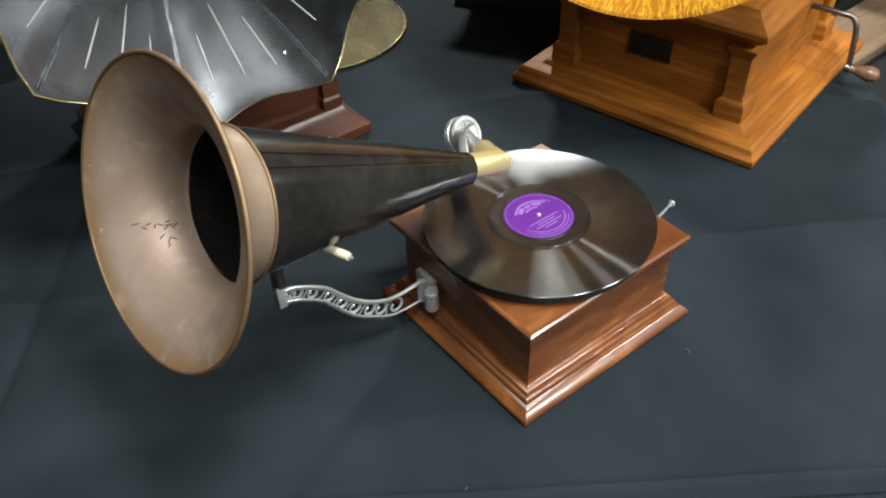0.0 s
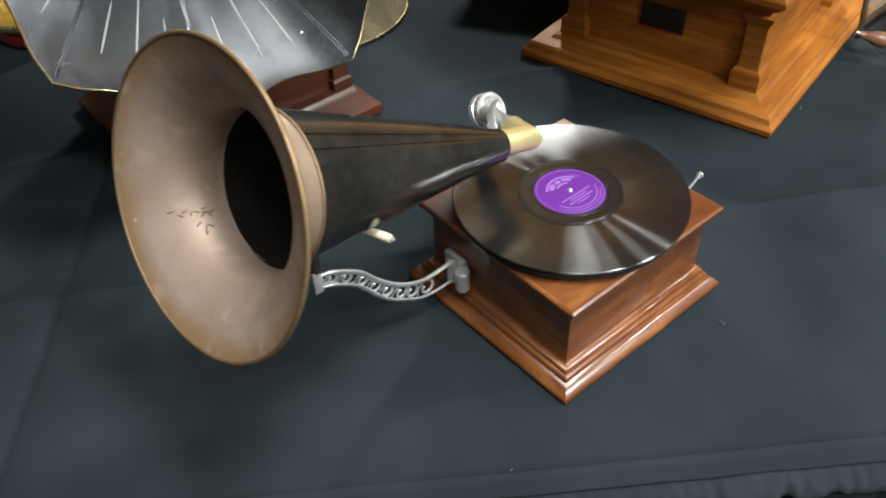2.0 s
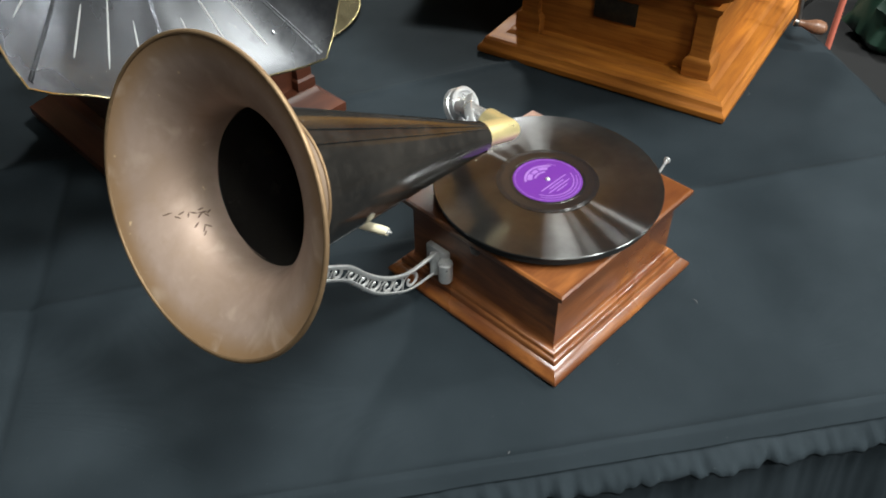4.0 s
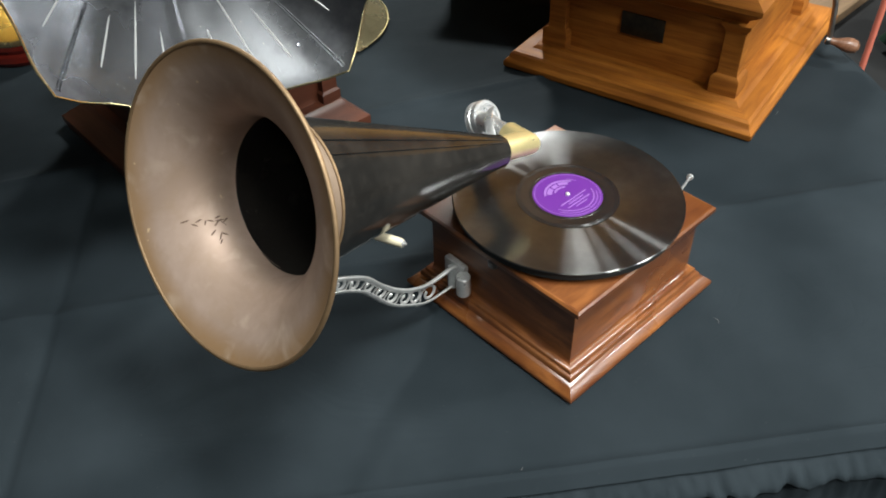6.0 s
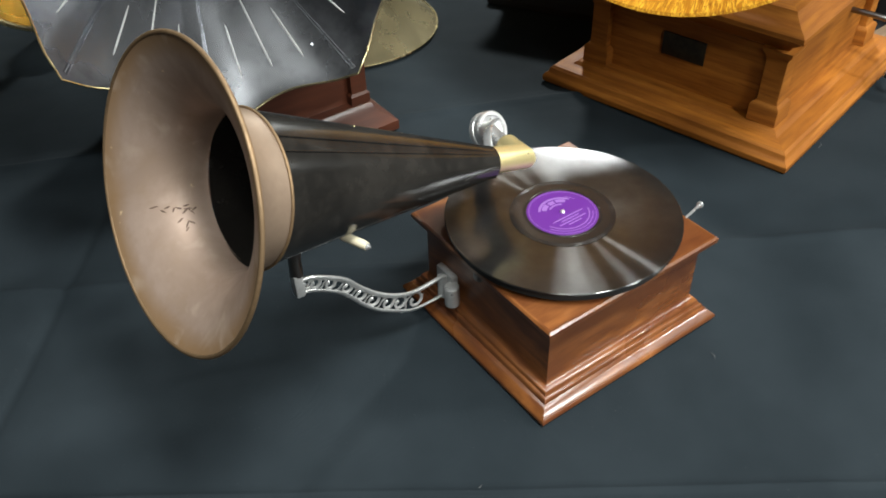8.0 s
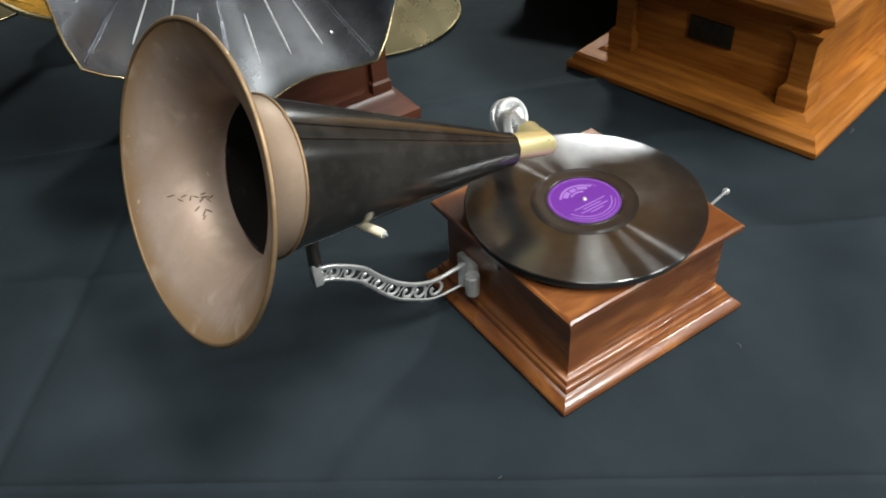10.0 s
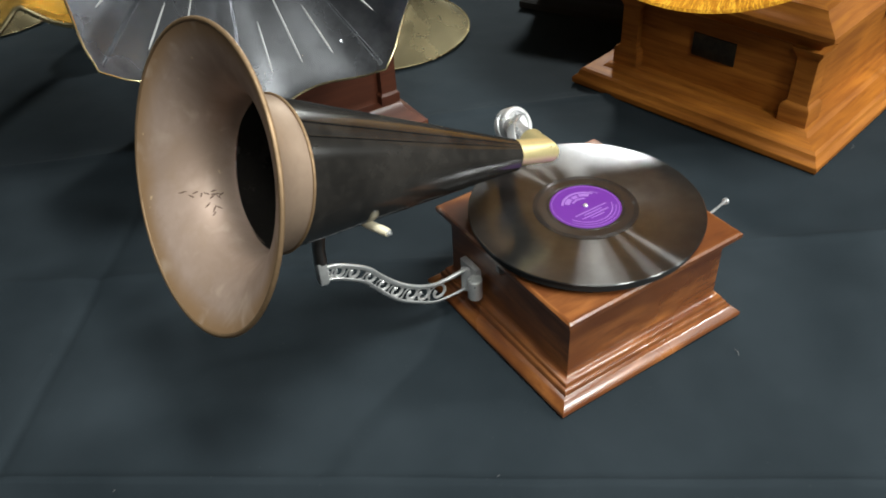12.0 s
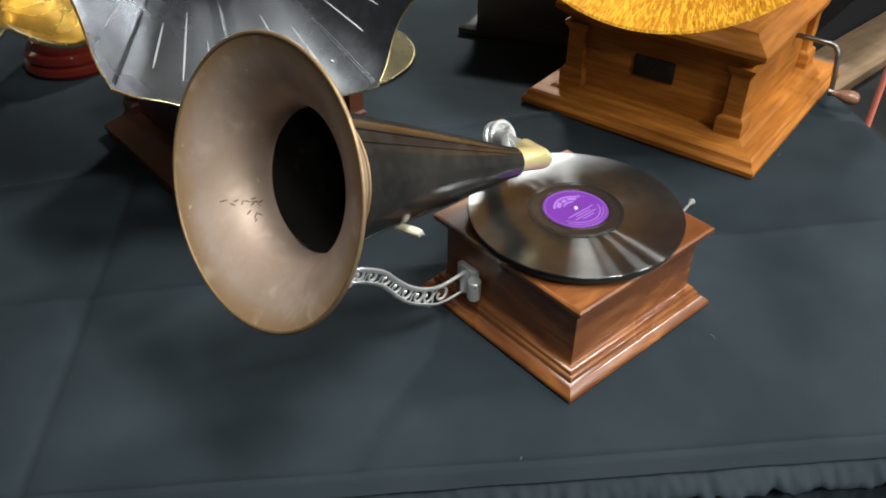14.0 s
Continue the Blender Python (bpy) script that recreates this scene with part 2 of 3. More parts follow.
def block(x0, y0, z0, x1, y1, z1, bevel=0.0, m=None):
    bm = bmesh.new()
    uv = bm.loops.layers.uv.new("UVMap")
    bmesh.ops.create_cube(bm, size=1, matrix=Matrix.LocRotScale(((x0 + x1) / 2, (y0 + y1) / 2, (z0 + z1) / 2), None, (x1 - x0, y1 - y0, z1 - z0)))
    if bevel:
        bmesh.ops.bevel(bm, geom=bm.edges[:], offset=bevel, segments=2, profile=0.5, affect="EDGES")
    for f in bm.faces:
        n = f.normal
        for lp in f.loops:
            c = lp.vert.co
            lp[uv].uv = (c.x, c.z) if abs(n.y) > 0.7 else (c.y, c.z) if abs(n.x) > 0.7 else (c.x, c.y)
    if m:
        bm.transform(m)
    return bm


def tube(points, radii, segs=14, flat=1.0):
    """A round bar through points; radii: one, or one for each point."""
    pts = [Vector(p) for p in points]
    radii = radii if isinstance(radii, (list, tuple)) else [radii] * len(pts)
    bm = bmesh.new()
    rings = []
    side = None
    for i, (p, r) in enumerate(zip(pts, radii)):
        d = (pts[min(i + 1, len(pts) - 1)] - pts[max(i - 1, 0)]).normalized()
        if side is None:
            side = d.orthogonal().normalized()
        side = (side - side.dot(d) * d).normalized()
        up = d.cross(side)
        rings.append([bm.verts.new(p + r * (math.cos(a) * side + flat * math.sin(a) * up)) for a in [2 * math.pi * k / segs for k in range(segs)]])
    for a, b in zip(rings, rings[1:]):
        for k in range(segs):
            bm.faces.new((a[k], a[(k + 1) % segs], b[(k + 1) % segs], b[k]))
    bm.faces.new(rings[0][::-1])
    bm.faces.new(rings[-1])
    return bm


def spline(points, n=8):
    """Points of a smooth curve (Catmull-Rom) through the points."""
    p = [Vector(q) for q in points]
    p = [2 * p[0] - p[1]] + p + [2 * p[-1] - p[-2]]
    out = []
    for i in range(1, len(p) - 2):
        for k in range(n):
            t = k / n
            out.append(0.5 * (2 * p[i] + (p[i + 1] - p[i - 1]) * t + (2 * p[i - 1] - 5 * p[i] + 4 * p[i + 1] - p[i + 2]) * t * t
                              + (3 * p[i] - p[i - 1] - 3 * p[i + 1] + p[i + 2]) * t ** 3))
    return out + [p[-2]]


# ---- the room ----
def wall(name, m, sx, sz, label):
    ob = part(name, block(-sx / 2, 0, 0, sx / 2, 0.12, sz), WALL)
    ob.matrix_world = m
    return tagged(ob, label, "wall", kind="structure")


floor = tagged(part("floor", block(-5, -5, -0.85, 5, 5, -0.75), CARPET), "dark worn carpet of an exhibition hall", "floor", kind="structure")
# Added ceiling and walls stay out of view; their dark grey limits stray reflections.
tagged(part("ceiling", block(-5, -5, CEILING, 5, 5, CEILING + 0.1), PANEL), "dark grey ceiling added out of view above the display", "ceiling", kind="structure")
wall("wall_north", pose(0, 5, -0.75), 10, 3.0, "plain dark grey wall added out of view")
wall("wall_south", pose(0, -5, -0.75, 0, 0, 180), 10, 3.0, "plain dark grey wall added out of view")
wall("wall_east", pose(5, 0, -0.75, 0, 0, -90), 10, 3.0, "plain dark grey wall added out of view")
wall("wall_west", pose(-5, 0, -0.75, 0, 0, 90), 10, 3.0, "plain dark grey wall added out of view")
for lx, ly, watts, lw, lh in LAMPS:
    lamp_body = thing("ceiling_light", lx, ly, CEILING, "unseen white ceiling panel light, placed to light the table", "ceiling light", math.degrees(TABLE_ANGLE), "hall ceiling lights")
    part("frame", square([(0, -0.001), (0, -0.02), (0.02, -0.02), (0.03, -0.001)], lw + 0.06, lh + 0.06, False, False), PANEL, lamp_body, world=False)
    lamp_body.children[0].data.transform(Matrix.Translation((-lw / 2 - 0.03, -lh / 2 - 0.03, 0)))

# ---- the draped table ----
U = Vector((math.cos(TABLE_ANGLE), math.sin(TABLE_ANGLE), 0))
V = Vector((-U.y, U.x, 0))
FRONT, RIGHT, BACK, LEFT = -0.075, 0.650, 1.5, -1.5
FOLDS = [((-0.438, 0.576), (0.57, -0.035), 1), ((-0.483, 0.318), (-0.3, 0.577), -1), ((0.215, 0.598), (0.434, 0.499), 1)]


def over_edge(e, r=0.007):
    """How far out and down a cloth goes that runs e past an edge."""
    lean = 0.78
    a, rest = min(e / r, lean), max(e - r * lean, 0)
    return r * math.sin(a) + rest * math.cos(lean), -r * (1 - math.cos(a)) - rest * math.sin(lean)


def table_cloth():
    us = [LEFT + 0.03 * k for k in range(24)] + [-0.78 + 0.0055 * k for k in range(264)]
    us = [u for u in us if u < RIGHT] + [RIGHT + e for e in (0, 0.003, 0.006, 0.009, 0.012, 0.03, 0.055)]
    vs = [FRONT - e for e in (0.021, 0.017, 0.014, 0.011, 0.009, 0.006, 0.003, 0)] + [FRONT + 0.0013, FRONT + 0.0026] + [FRONT + 0.004 + 0.0055 * k for k in range(194)]
    vs += [vs[-1] + 0.04 * k for k in range(1, 13)]
    bm = bmesh.new()
    grid = []
    for v in vs:
        row = []
        for u in us:
            out_u, down_u = over_edge(u - RIGHT) if u > RIGHT else (u - RIGHT, 0)
            out_v, down_v = over_edge(FRONT - v) if v < FRONT else (FRONT - v, 0)
            p = U * (RIGHT + out_u) + V * (FRONT - out_v)
            z = down_u + down_v
            if z == 0:
                for (ax, ay), (bx, by), way in FOLDS:
                    length = math.hypot(bx - ax, by - ay)
                    off = ((bx - ax) * (p.y - ay) - (by - ay) * (p.x - ax)) / length
                    z += way * (0.0034 if way > 0 else 0.0025) * (math.exp(-(off / 0.006) ** 2) + 1.2 * max(0, 1 - abs(off) / 0.03))
                z += 0.0022 * (noise.noise(p * 7) - 0.3) + 0.0008 * noise.noise(p * 22)
                z += 0.0032 * math.exp(-((v - FRONT - 0.002) / 0.0035) ** 2)
                z = z - 0.002
            else:
                wave = 0.0016 * noise.noise(Vector((u * 14, v * 30, 0)))
                p = p - V * wave if v < FRONT else p + U * wave
            row.append(bm.verts.new((p.x, p.y, z)))
        grid.append(row)
    for a, b in zip(grid, grid[1:]):
        for k in range(len(us) - 1):
            bm.faces.new((a[k], a[k + 1], b[k + 1], b[k]))
    return bm


HEADING = [(0.006, -0.012), (0.011, -0.0162), (0.017, -0.0190), (0.022, -0.0220), (0.027, -0.0252), (0.032, -0.0290), (0.036, -0.034), (0.035, -0.039), (0.028, -0.041)]
DROP = [(0.028, -0.041), (0.023, -0.046), (0.022, -0.054), (0.025, -0.075), (0.031, -0.11), (0.041, -0.17), (0.054, -0.28), (0.065, -0.45), (0.075, -0.745)]


def skirt(start, direction, outward, length, seed, profile, ruffled):
    """A gathered cloth hung from the table's edge: its head flares into a wrinkled ruffle, its drop falls in folds."""
    bm = bmesh.new()
    n = int(length / 0.0035)
    rows = []
    for j, (far, z) in enumerate(profile):
        row = []
        for i in range(n + 1):
            s = i * 0.0035
            fine = noise.noise(Vector((s * 80, z * 40 + seed, 0))) + 0.7 * noise.noise(Vector((s * 120, z * 110, seed)))
            broad = noise.noise(Vector((s * 24, z * 2.0, seed + 5)))
            if ruffled:
                head = min(1.0, j / 5)
                scallop = noise.noise(Vector((s * 42, seed, 3))) + 0.5 * noise.noise(Vector((s * 95, seed, 8)))
                off, lift = far + head * (0.0042 * fine + 0.008 * scallop), head * (0.0035 * fine - 0.0050 * scallop)
            else:
                loose = min(1.0, j / 3)
                off, lift = far + loose * (0.0030 * fine + 0.007 * broad), 0.0
            p = start + direction * s + outward * off
            row.append(bm.verts.new((p.x, p.y, z + lift)))
        rows.append(row)
    for a, b in zip(rows, rows[1:]):
        for k in range(n):
            bm.faces.new((a[k], a[k + 1], b[k + 1], b[k]))
    return bm


table = thing("display_table", 0.1, 0.6, -0.75, "long folding table hidden under black cloth", "table", math.degrees(TABLE_ANGLE))
mid = U * ((LEFT + RIGHT) / 2) + V * ((FRONT + BACK) / 2)
half_u, half_v = (RIGHT - LEFT) / 2 - 0.004, (BACK - FRONT) / 2 - 0.004
board = block(-half_u, -half_v, -0.034, half_u, half_v, -0.012, 0.004, Matrix.Translation(mid) @ Matrix.Rotation(TABLE_ANGLE, 4, "Z"))
part("tabletop", board, PLANK, table)
for su in (-1, 1):
    for sv in (-1, 1):
        foot = mid + U * su * (half_u - 0.1) + V * sv * (half_v - 0.1)
        part("leg", tube([(foot.x, foot.y, -0.75), (foot.x, foot.y, -0.034)], 0.016), IRON, table)
tagged(part("tablecloth", table_cloth(), CLOTH, smooth=60), "dark charcoal cloth with fold creases draped over the table", "tablecloth")
corner = U * RIGHT + V * FRONT
for begin, run, away, far, seed, words in ((U * LEFT + V * FRONT, U, -V, RIGHT - LEFT, 1.0, "black gathered skirt with ruffled head hanging along the table front"),
                                           (corner, V, U, BACK - FRONT, 7.0, "black gathered skirt hanging along the table end")):
    hang = thing("table_skirt", begin.x, begin.y, -0.75, words, "table skirt")
    part("ruffled_heading", skirt(begin, run, away, far, seed, HEADING, True), CLOTH, hang, smooth=80)
    part("drop", skirt(begin, run, away, far, seed, DROP, False), CLOTH, hang, smooth=80)

# ---- the disc phonograph with the brass-belled horn ----
SIDE = 0.262
machine = thing("disc_phonograph", SIDE / 2, SIDE / 2, 0, "antique front-mount disc phonograph in brown oak with tarnished horn", "phonograph")
part("plinth", square([(0.001, 0), (0, 0.001), (0, 0.0048), (0.0012, 0.0064), (0.0040, 0.0094), (0.0076, 0.0122), (0.0098, 0.0135), (0.0118, 0.0144), (0.0122, 0.0150), (0.0120, 0.0178), (0.0128, 0.0200), (0.0146, 0.0212), (0.0160, 0.0214), (0.0164, 0.0220),
                       (0.0163, 0.0242), (0.0172, 0.0264), (0.0190, 0.0274), (0.0205, 0.0277), (0.0222, 0.0290), (0.0234, 0.0310), (0.024, 0.0335), (0.03, 0.0335)],
                      SIDE, SIDE), WALNUT, machine, "stepped oak base moulding", smooth=42)
part("case", square([(0.024, 0.0335), (0.024, 0.098), (0.0225, 0.1045), (0.0185, 0.1095), (0.016, 0.111)], SIDE, SIDE), WALNUT, machine)
part("top_board", square([(0.018, 0.1112), (0.0125, 0.1117), (0.0115, 0.1135), (0.0115, 0.1185), (0.0135, 0.1205), (0.0155, 0.121)], SIDE, SIDE), WALNUT, machine)
RC = (0.1295, 0.1285)
part("turntable", lathe([(0, 0.1245), (0.121, 0.1245), (0.1245, 0.127), (0.1245, 0.1365), (0, 0.1365)], Matrix.Translation((*RC, 0)), 96), FELT, machine)
part("spindle_boss", lathe([(0, 0.12), (0.02, 0.12), (0.02, 0.125), (0, 0.125)], Matrix.Translation((*RC, 0)), 32), IRON, machine)

record = thing("shellac_record", RC[0], RC[1], 0.1365, "black shellac disc record with a purple label", "record")
part("disc", lathe([(0, 0.0002), (0.1277, 0.0002), (0.1285, 0.001), (0.1285, 0.0022), (0.1277, 0.0030), (0.1245, 0.0027), (0.0585, 0.0027), (0.0575, 0.0024), (0.04, 0.0024), (0, 0.0024)], None, 128), SHELLAC, record, world=False)
run_out = [(0.0395, 0.0024), (0.0395, 0.0029)]
for groove in (0.0412, 0.0420, 0.0528, 0.0545, 0.0561):
    run_out += [(groove - 0.0003, 0.0029), (groove, 0.0032), (groove + 0.0003, 0.0029)]
part("run_out_ring", lathe(run_out + [(0.0575, 0.0029), (0.0575, 0.0024)], None, 96), DEADWAX, record, world=False)
label = part("label", lathe([(0.0002, 0.0025), (0.0386, 0.0025), (0.039, 0.0031), (0.0388, 0.0033), (0.0002, 0.0033)], None, 72), PURPLE, record, "purple paper label with pale print", world=False)


def arc_bar(r0, r1, a0, a1, z, n=14):
    bm = bmesh.new()
    lo = [bm.verts.new((r0 * math.cos(a), r0 * math.sin(a), z)) for a in np.linspace(a0, a1, n)]
    hi = [bm.verts.new((r1 * math.cos(a), r1 * math.sin(a), z)) for a in np.linspace(a0, a1, n)]
    for k in range(n - 1):
        bm.faces.new((lo[k], lo[k + 1], hi[k + 1], hi[k]))
    return bm


# pale emblem above the hole and lines of print below it
for r0, r1, a0, a1 in ((0.0235, 0.0262, 0.55, 2.5), (0.0175, 0.0225, 0.7, 1.25), (0.0165, 0.0215, 1.35, 1.75), (0.0170, 0.0225, 1.85, 2.4), (0.0125, 0.0150, 0.9, 2.2),
                       (0.0275, 0.0285, 0.35, 0.75), (0.0285, 0.0298, 3.5, 5.9), (0.0325, 0.0334, 3.6, 5.7)):
    part("print", arc_bar(r0, r1, a0, a1, 0.0036), LILAC, label, world=False, smooth=0)
for y, w in ((-0.0085, 0.021), (-0.0125, 0.012), (-0.0165, 0.018), (-0.0205, 0.009)):
    part("print", block(-w, y - 0.0007, 0.0034, w, y + 0.0007, 0.0036), LILAC, label, world=False, smooth=0)
part("rim_line", lathe([(0.0363, 0.0033), (0.0363, 0.0036), (0.0369, 0.0036), (0.0369, 0.0033)], None, 72, True), LILAC, label, world=False)
part("spindle", lathe([(0, 0.12), (0.0026, 0.12), (0.0026, 0.1412), (0.0016, 0.1424), (0, 0.1426)], Matrix.Translation((*RC, 0)), 20), NICKEL, machine)

# horn: the bell sits on the cone at a slight angle
MOUTH, ELBOW = Vector((-0.2569, 0.1605, 0.3180)), Vector((0.0610, 0.1731, 0.2096))
BELL_AXIS = Vector((0.9352, 0.0963, -0.3407))
HORN = along(MOUTH, MOUTH + BELL_AXIS)
BEAD, R_BEAD = 0.0650, 0.0700
NECK = MOUTH + BELL_AXIS * BEAD
CONE = along(NECK, ELBOW)
LONG = (ELBOW - NECK).length


def flare(s):
    return R_BEAD - 0.003 + (0.1258 - R_BEAD + 0.003) * (1 - s / BEAD) ** 2.9


prof = [(flare(s), s) for s in BEAD * np.linspace(0, 1, 30) ** 1.5]
bell = part("bell", lathe([(R_BEAD - 0.0046, BEAD + 0.0015)] + [(r - 0.0012, s) for r, s in prof[::-1]], HORN, 128), BELL, machine, "tarnished brown brass bell with scratches")
part("bell_back", lathe(prof, HORN, 128), BELLBACK, machine, "darker brown back of the bell")
part("bell_rim", lathe([(0.1252 + 0.0021 * math.cos(a), 0.0012 + 0.0021 * math.sin(a)) for a in np.linspace(0, 2 * math.pi, 12, False)], HORN, 128, True), BELLRIM, machine, "rolled worn brass rim")
part("seam_bead", lathe([(R_BEAD - 0.0022 + 0.0011 * math.cos(a), BEAD + 0.0013 * math.sin(a)) for a in np.linspace(0, 2 * math.pi, 10, False)], HORN, 96, True), BELLRIM, machine)
cone = [(R_BEAD - 0.0034, -0.002), (R_BEAD - 0.0034, 0.0), (0.0180, LONG - 0.004), (0.0176, LONG + 0.002)]
part("horn_cone", lathe(cone + [(r - 0.0011, s) for r, s in cone[::-1]], CONE, 96, True), JAPAN, machine, "black japanned tin cone")
for seam in (1.98, 2.2):
    part("cone_seam", tube([CONE @ Vector((0.0668 * math.cos(seam), 0.0668 * math.sin(seam), 0.003)), CONE @ Vector((0.0183 * math.cos(seam), 0.0183 * math.sin(seam), LONG - 0.006))], 0.0008, 8), JAPAN, machine)


# scratches in the bell
SCRATCH = mat("scratch_brown", (0.13, 0.08, 0.055), 0.6)
SCRATCH_S = 0.036
target = HORN.inverted() @ Vector((-0.237, 0.207, 0.270))
SCRATCH_A = math.atan2(target.y, target.x) + 0.04


def on_bell(s, ang, lift=0.0):
    return HORN @ Vector(((flare(s) - 0.0013 - lift) * math.cos(ang), (flare(s) - 0.0013 - lift) * math.sin(ang), s))


DOWN = 1 if on_bell(SCRATCH_S, SCRATCH_A + 0.1).z < on_bell(SCRATCH_S, SCRATCH_A).z else -1
for ds, da, turn, size in ((0.001, 0.16 * DOWN, 0.8, 0.010), (0.005, 0.23 * DOWN, 1.1, 0.012), (0.009, 0.19 * DOWN, -0.6, 0.009), (0.004, 0.31 * DOWN, 0.9, 0.008), (-0.014, 0.02, 0.3, 0.008), (-0.009, -0.03, -0.7, 0.006), (-0.006, 0.03, 0.5, 0.007), (-0.002, 0.0, 1.2, 0.007), (0.002, 0.03, -0.4, 0.007),
                           (0.006, -0.01, 0.8, 0.010), (0.009, 0.04, 0.2, 0.011), (0.011, 0.0, -0.9, 0.010), (0.014, 0.05, 0.7, 0.009), (0.008, 0.09, 0.4, 0.008)):
    line = []
    for f in (-0.5, -0.2, 0.15, 0.5):
        along_s, across = f * size * 0.7 * math.cos(turn), f * size * 0.7 * math.sin(turn) + 0.0003 * math.sin(5 * f)
        line.append(on_bell(SCRATCH_S + ds + along_s, SCRATCH_A + da * 0.8 - 4.4 * (ds + along_s) + across / 0.08))
    part("scratch", tube(line, [0.0003, 0.0007, 0.0007, 0.0003], 6, 0.5), SCRATCH, bell, "dark scratch")

# elbow and sound box
out = (ELBOW - NECK).normalized()
E_R = 0.0140


def mitred_elbow(a, corner, b, r):
    """Two round pipes that meet in a sharp mitre."""
    bm = bmesh.new()
    for p, q, far in ((a, corner, b), (b, corner, a)):
        d = (q - p).normalized()
        leg = lathe([(r, 0), (r, (q - p).length + 2 * r)], along(p, q), 40)
        cut = ((far - q).normalized() - (p - q).normalized()).normalized()
        bmesh.ops.bisect_plane(leg, geom=leg.verts[:] + leg.edges[:] + leg.faces[:], plane_co=q, plane_no=cut, clear_outer=True)
        data = bpy.data.meshes.new("leg")
        leg.to_mesh(data)
        leg.free()
        bm.from_mesh(data)
        bpy.data.meshes.remove(data)
    bmesh.ops.remove_doubles(bm, verts=bm.verts, dist=0.0002)
    return bm


E0 = ELBOW + Vector((0, 0, 0.002))
CORNER, LEG_END = Vector((0.1045, 0.1745, 0.1985)), Vector((0.1095, 0.2015, 0.1945))
part("elbow", mitred_elbow(E0 - out * 0.004, CORNER, LEG_END, E_R), PALEBRASS, machine, "pale brass mitred elbow")
part("elbow_collar", lathe([(E_R - 0.001, -0.003), (E_R + 0.0012, -0.002), (E_R + 0.0012, 0.002), (E_R - 0.001, 0.003)], along(E0 + out * 0.003, E0 + out), 40, True), PALEBRASS, machine)
part("cone_cap", lathe([(0.0, 0.0), (0.0178, 0.0), (0.0178, 0.002), (0.0, 0.002)], along(ELBOW - out * 0.001, ELBOW + out), 40), JAPAN, machine)
SB = Vector((0.1345, 0.264, 0.1740))
FACE = Vector((0.15, -0.80, 0.50)).normalized()
SBM = along(SB, SB + FACE)
sound_box = part("sound_box", lathe([(0, -0.012), (0.0205, -0.012), (0.0225, -0.010), (0.0225, -0.004), (0.0216, -0.0032), (0.0216, 0.001), (0.0225, 0.0018), (0.0225, 0.005), (0.0212, 0.0066), (0.0176, 0.0066), (0.0165, 0.003), (0.006, 0.002), (0.005, 0.005), (0, 0.005)], SBM, 56), NICKEL, machine, "round nickel sound box")
part("needle_arm", tube(spline([SB + FACE * 0.008, SB + FACE * 0.011 + Vector((0, 0, -0.015)), SB + Vector((0.0, -0.008, -0.033))], 4), [0.0022] * 8 + [0.0018]), NICKEL, sound_box)
part("needle", tube([SB + Vector((0, -0.008, -0.03)), SB + Vector((0.004, -0.006, -0.0405))], [0.0009, 0.0003], 8), NICKEL, sound_box)
part("tone_arm", tube(spline([LEG_END - Vector((0, 0.004, 0)), (0.114, 0.226, 0.189), (0.122, 0.250, 0.184), SB - FACE * 0.012], 6), [0.011] * 19, 18), NICKEL, machine)
part("strap", tube(spline([(0.085, 0.20, 0.193), (0.098, 0.222, 0.205), (0.118, 0.240, 0.203), SB + FACE * 0.010 + Vector((0, 0, 0.012))], 6), [0.0055] * 19, 12, 0.35), NICKEL, machine)

# bracket arm with cut scrolls, in the upright plane y = 0.19
ARM_TOP = [(-0.158, 0.154), (-0.149, 0.154), (-0.134, 0.147), (-0.111, 0.131), (-0.094, 0.110), (-0.075, 0.090), (-0.052, 0.074), (-0.027, 0.066), (0.012, 0.068)]
ARM_LOW = [(-0.160, 0.135), (-0.152, 0.135), (-0.137, 0.128), (-0.114, 0.111), (-0.096, 0.087), (-0.078, 0.066), (-0.054, 0.049), (-0.029, 0.037), (0.012, 0.036)]
arm = part("bracket", block(0.0155, 0.178, 0.038, 0.0242, 0.210, 0.068, 0.002), CASTING, machine, "cast nickel bracket with scrolled openwork arm")
part("bracket_roll", tube([(0.0125, 0.175, 0.0335), (0.0125, 0.175, 0.0350), (0.0125, 0.175, 0.0600), (0.0125, 0.175, 0.0615)], [0.0076, 0.0086, 0.0086, 0.0074], 20), CASTING, arm)
top_line = spline([(x, 0.19, z) for x, z in ARM_TOP], 5)
low_line = spline([(x, 0.19, z) for x, z in ARM_LOW], 5)
part("arm_rail", tube([p - Vector((0, 0, 0.0015)) for p in top_line], 0.0025, 10, 1.8), CASTING, arm)
part("arm_rail", tube([p + Vector((0, 0, 0.0015)) for p in low_line], 0.0016, 10, 2.2), CASTING, arm)
n_line = len(top_line)
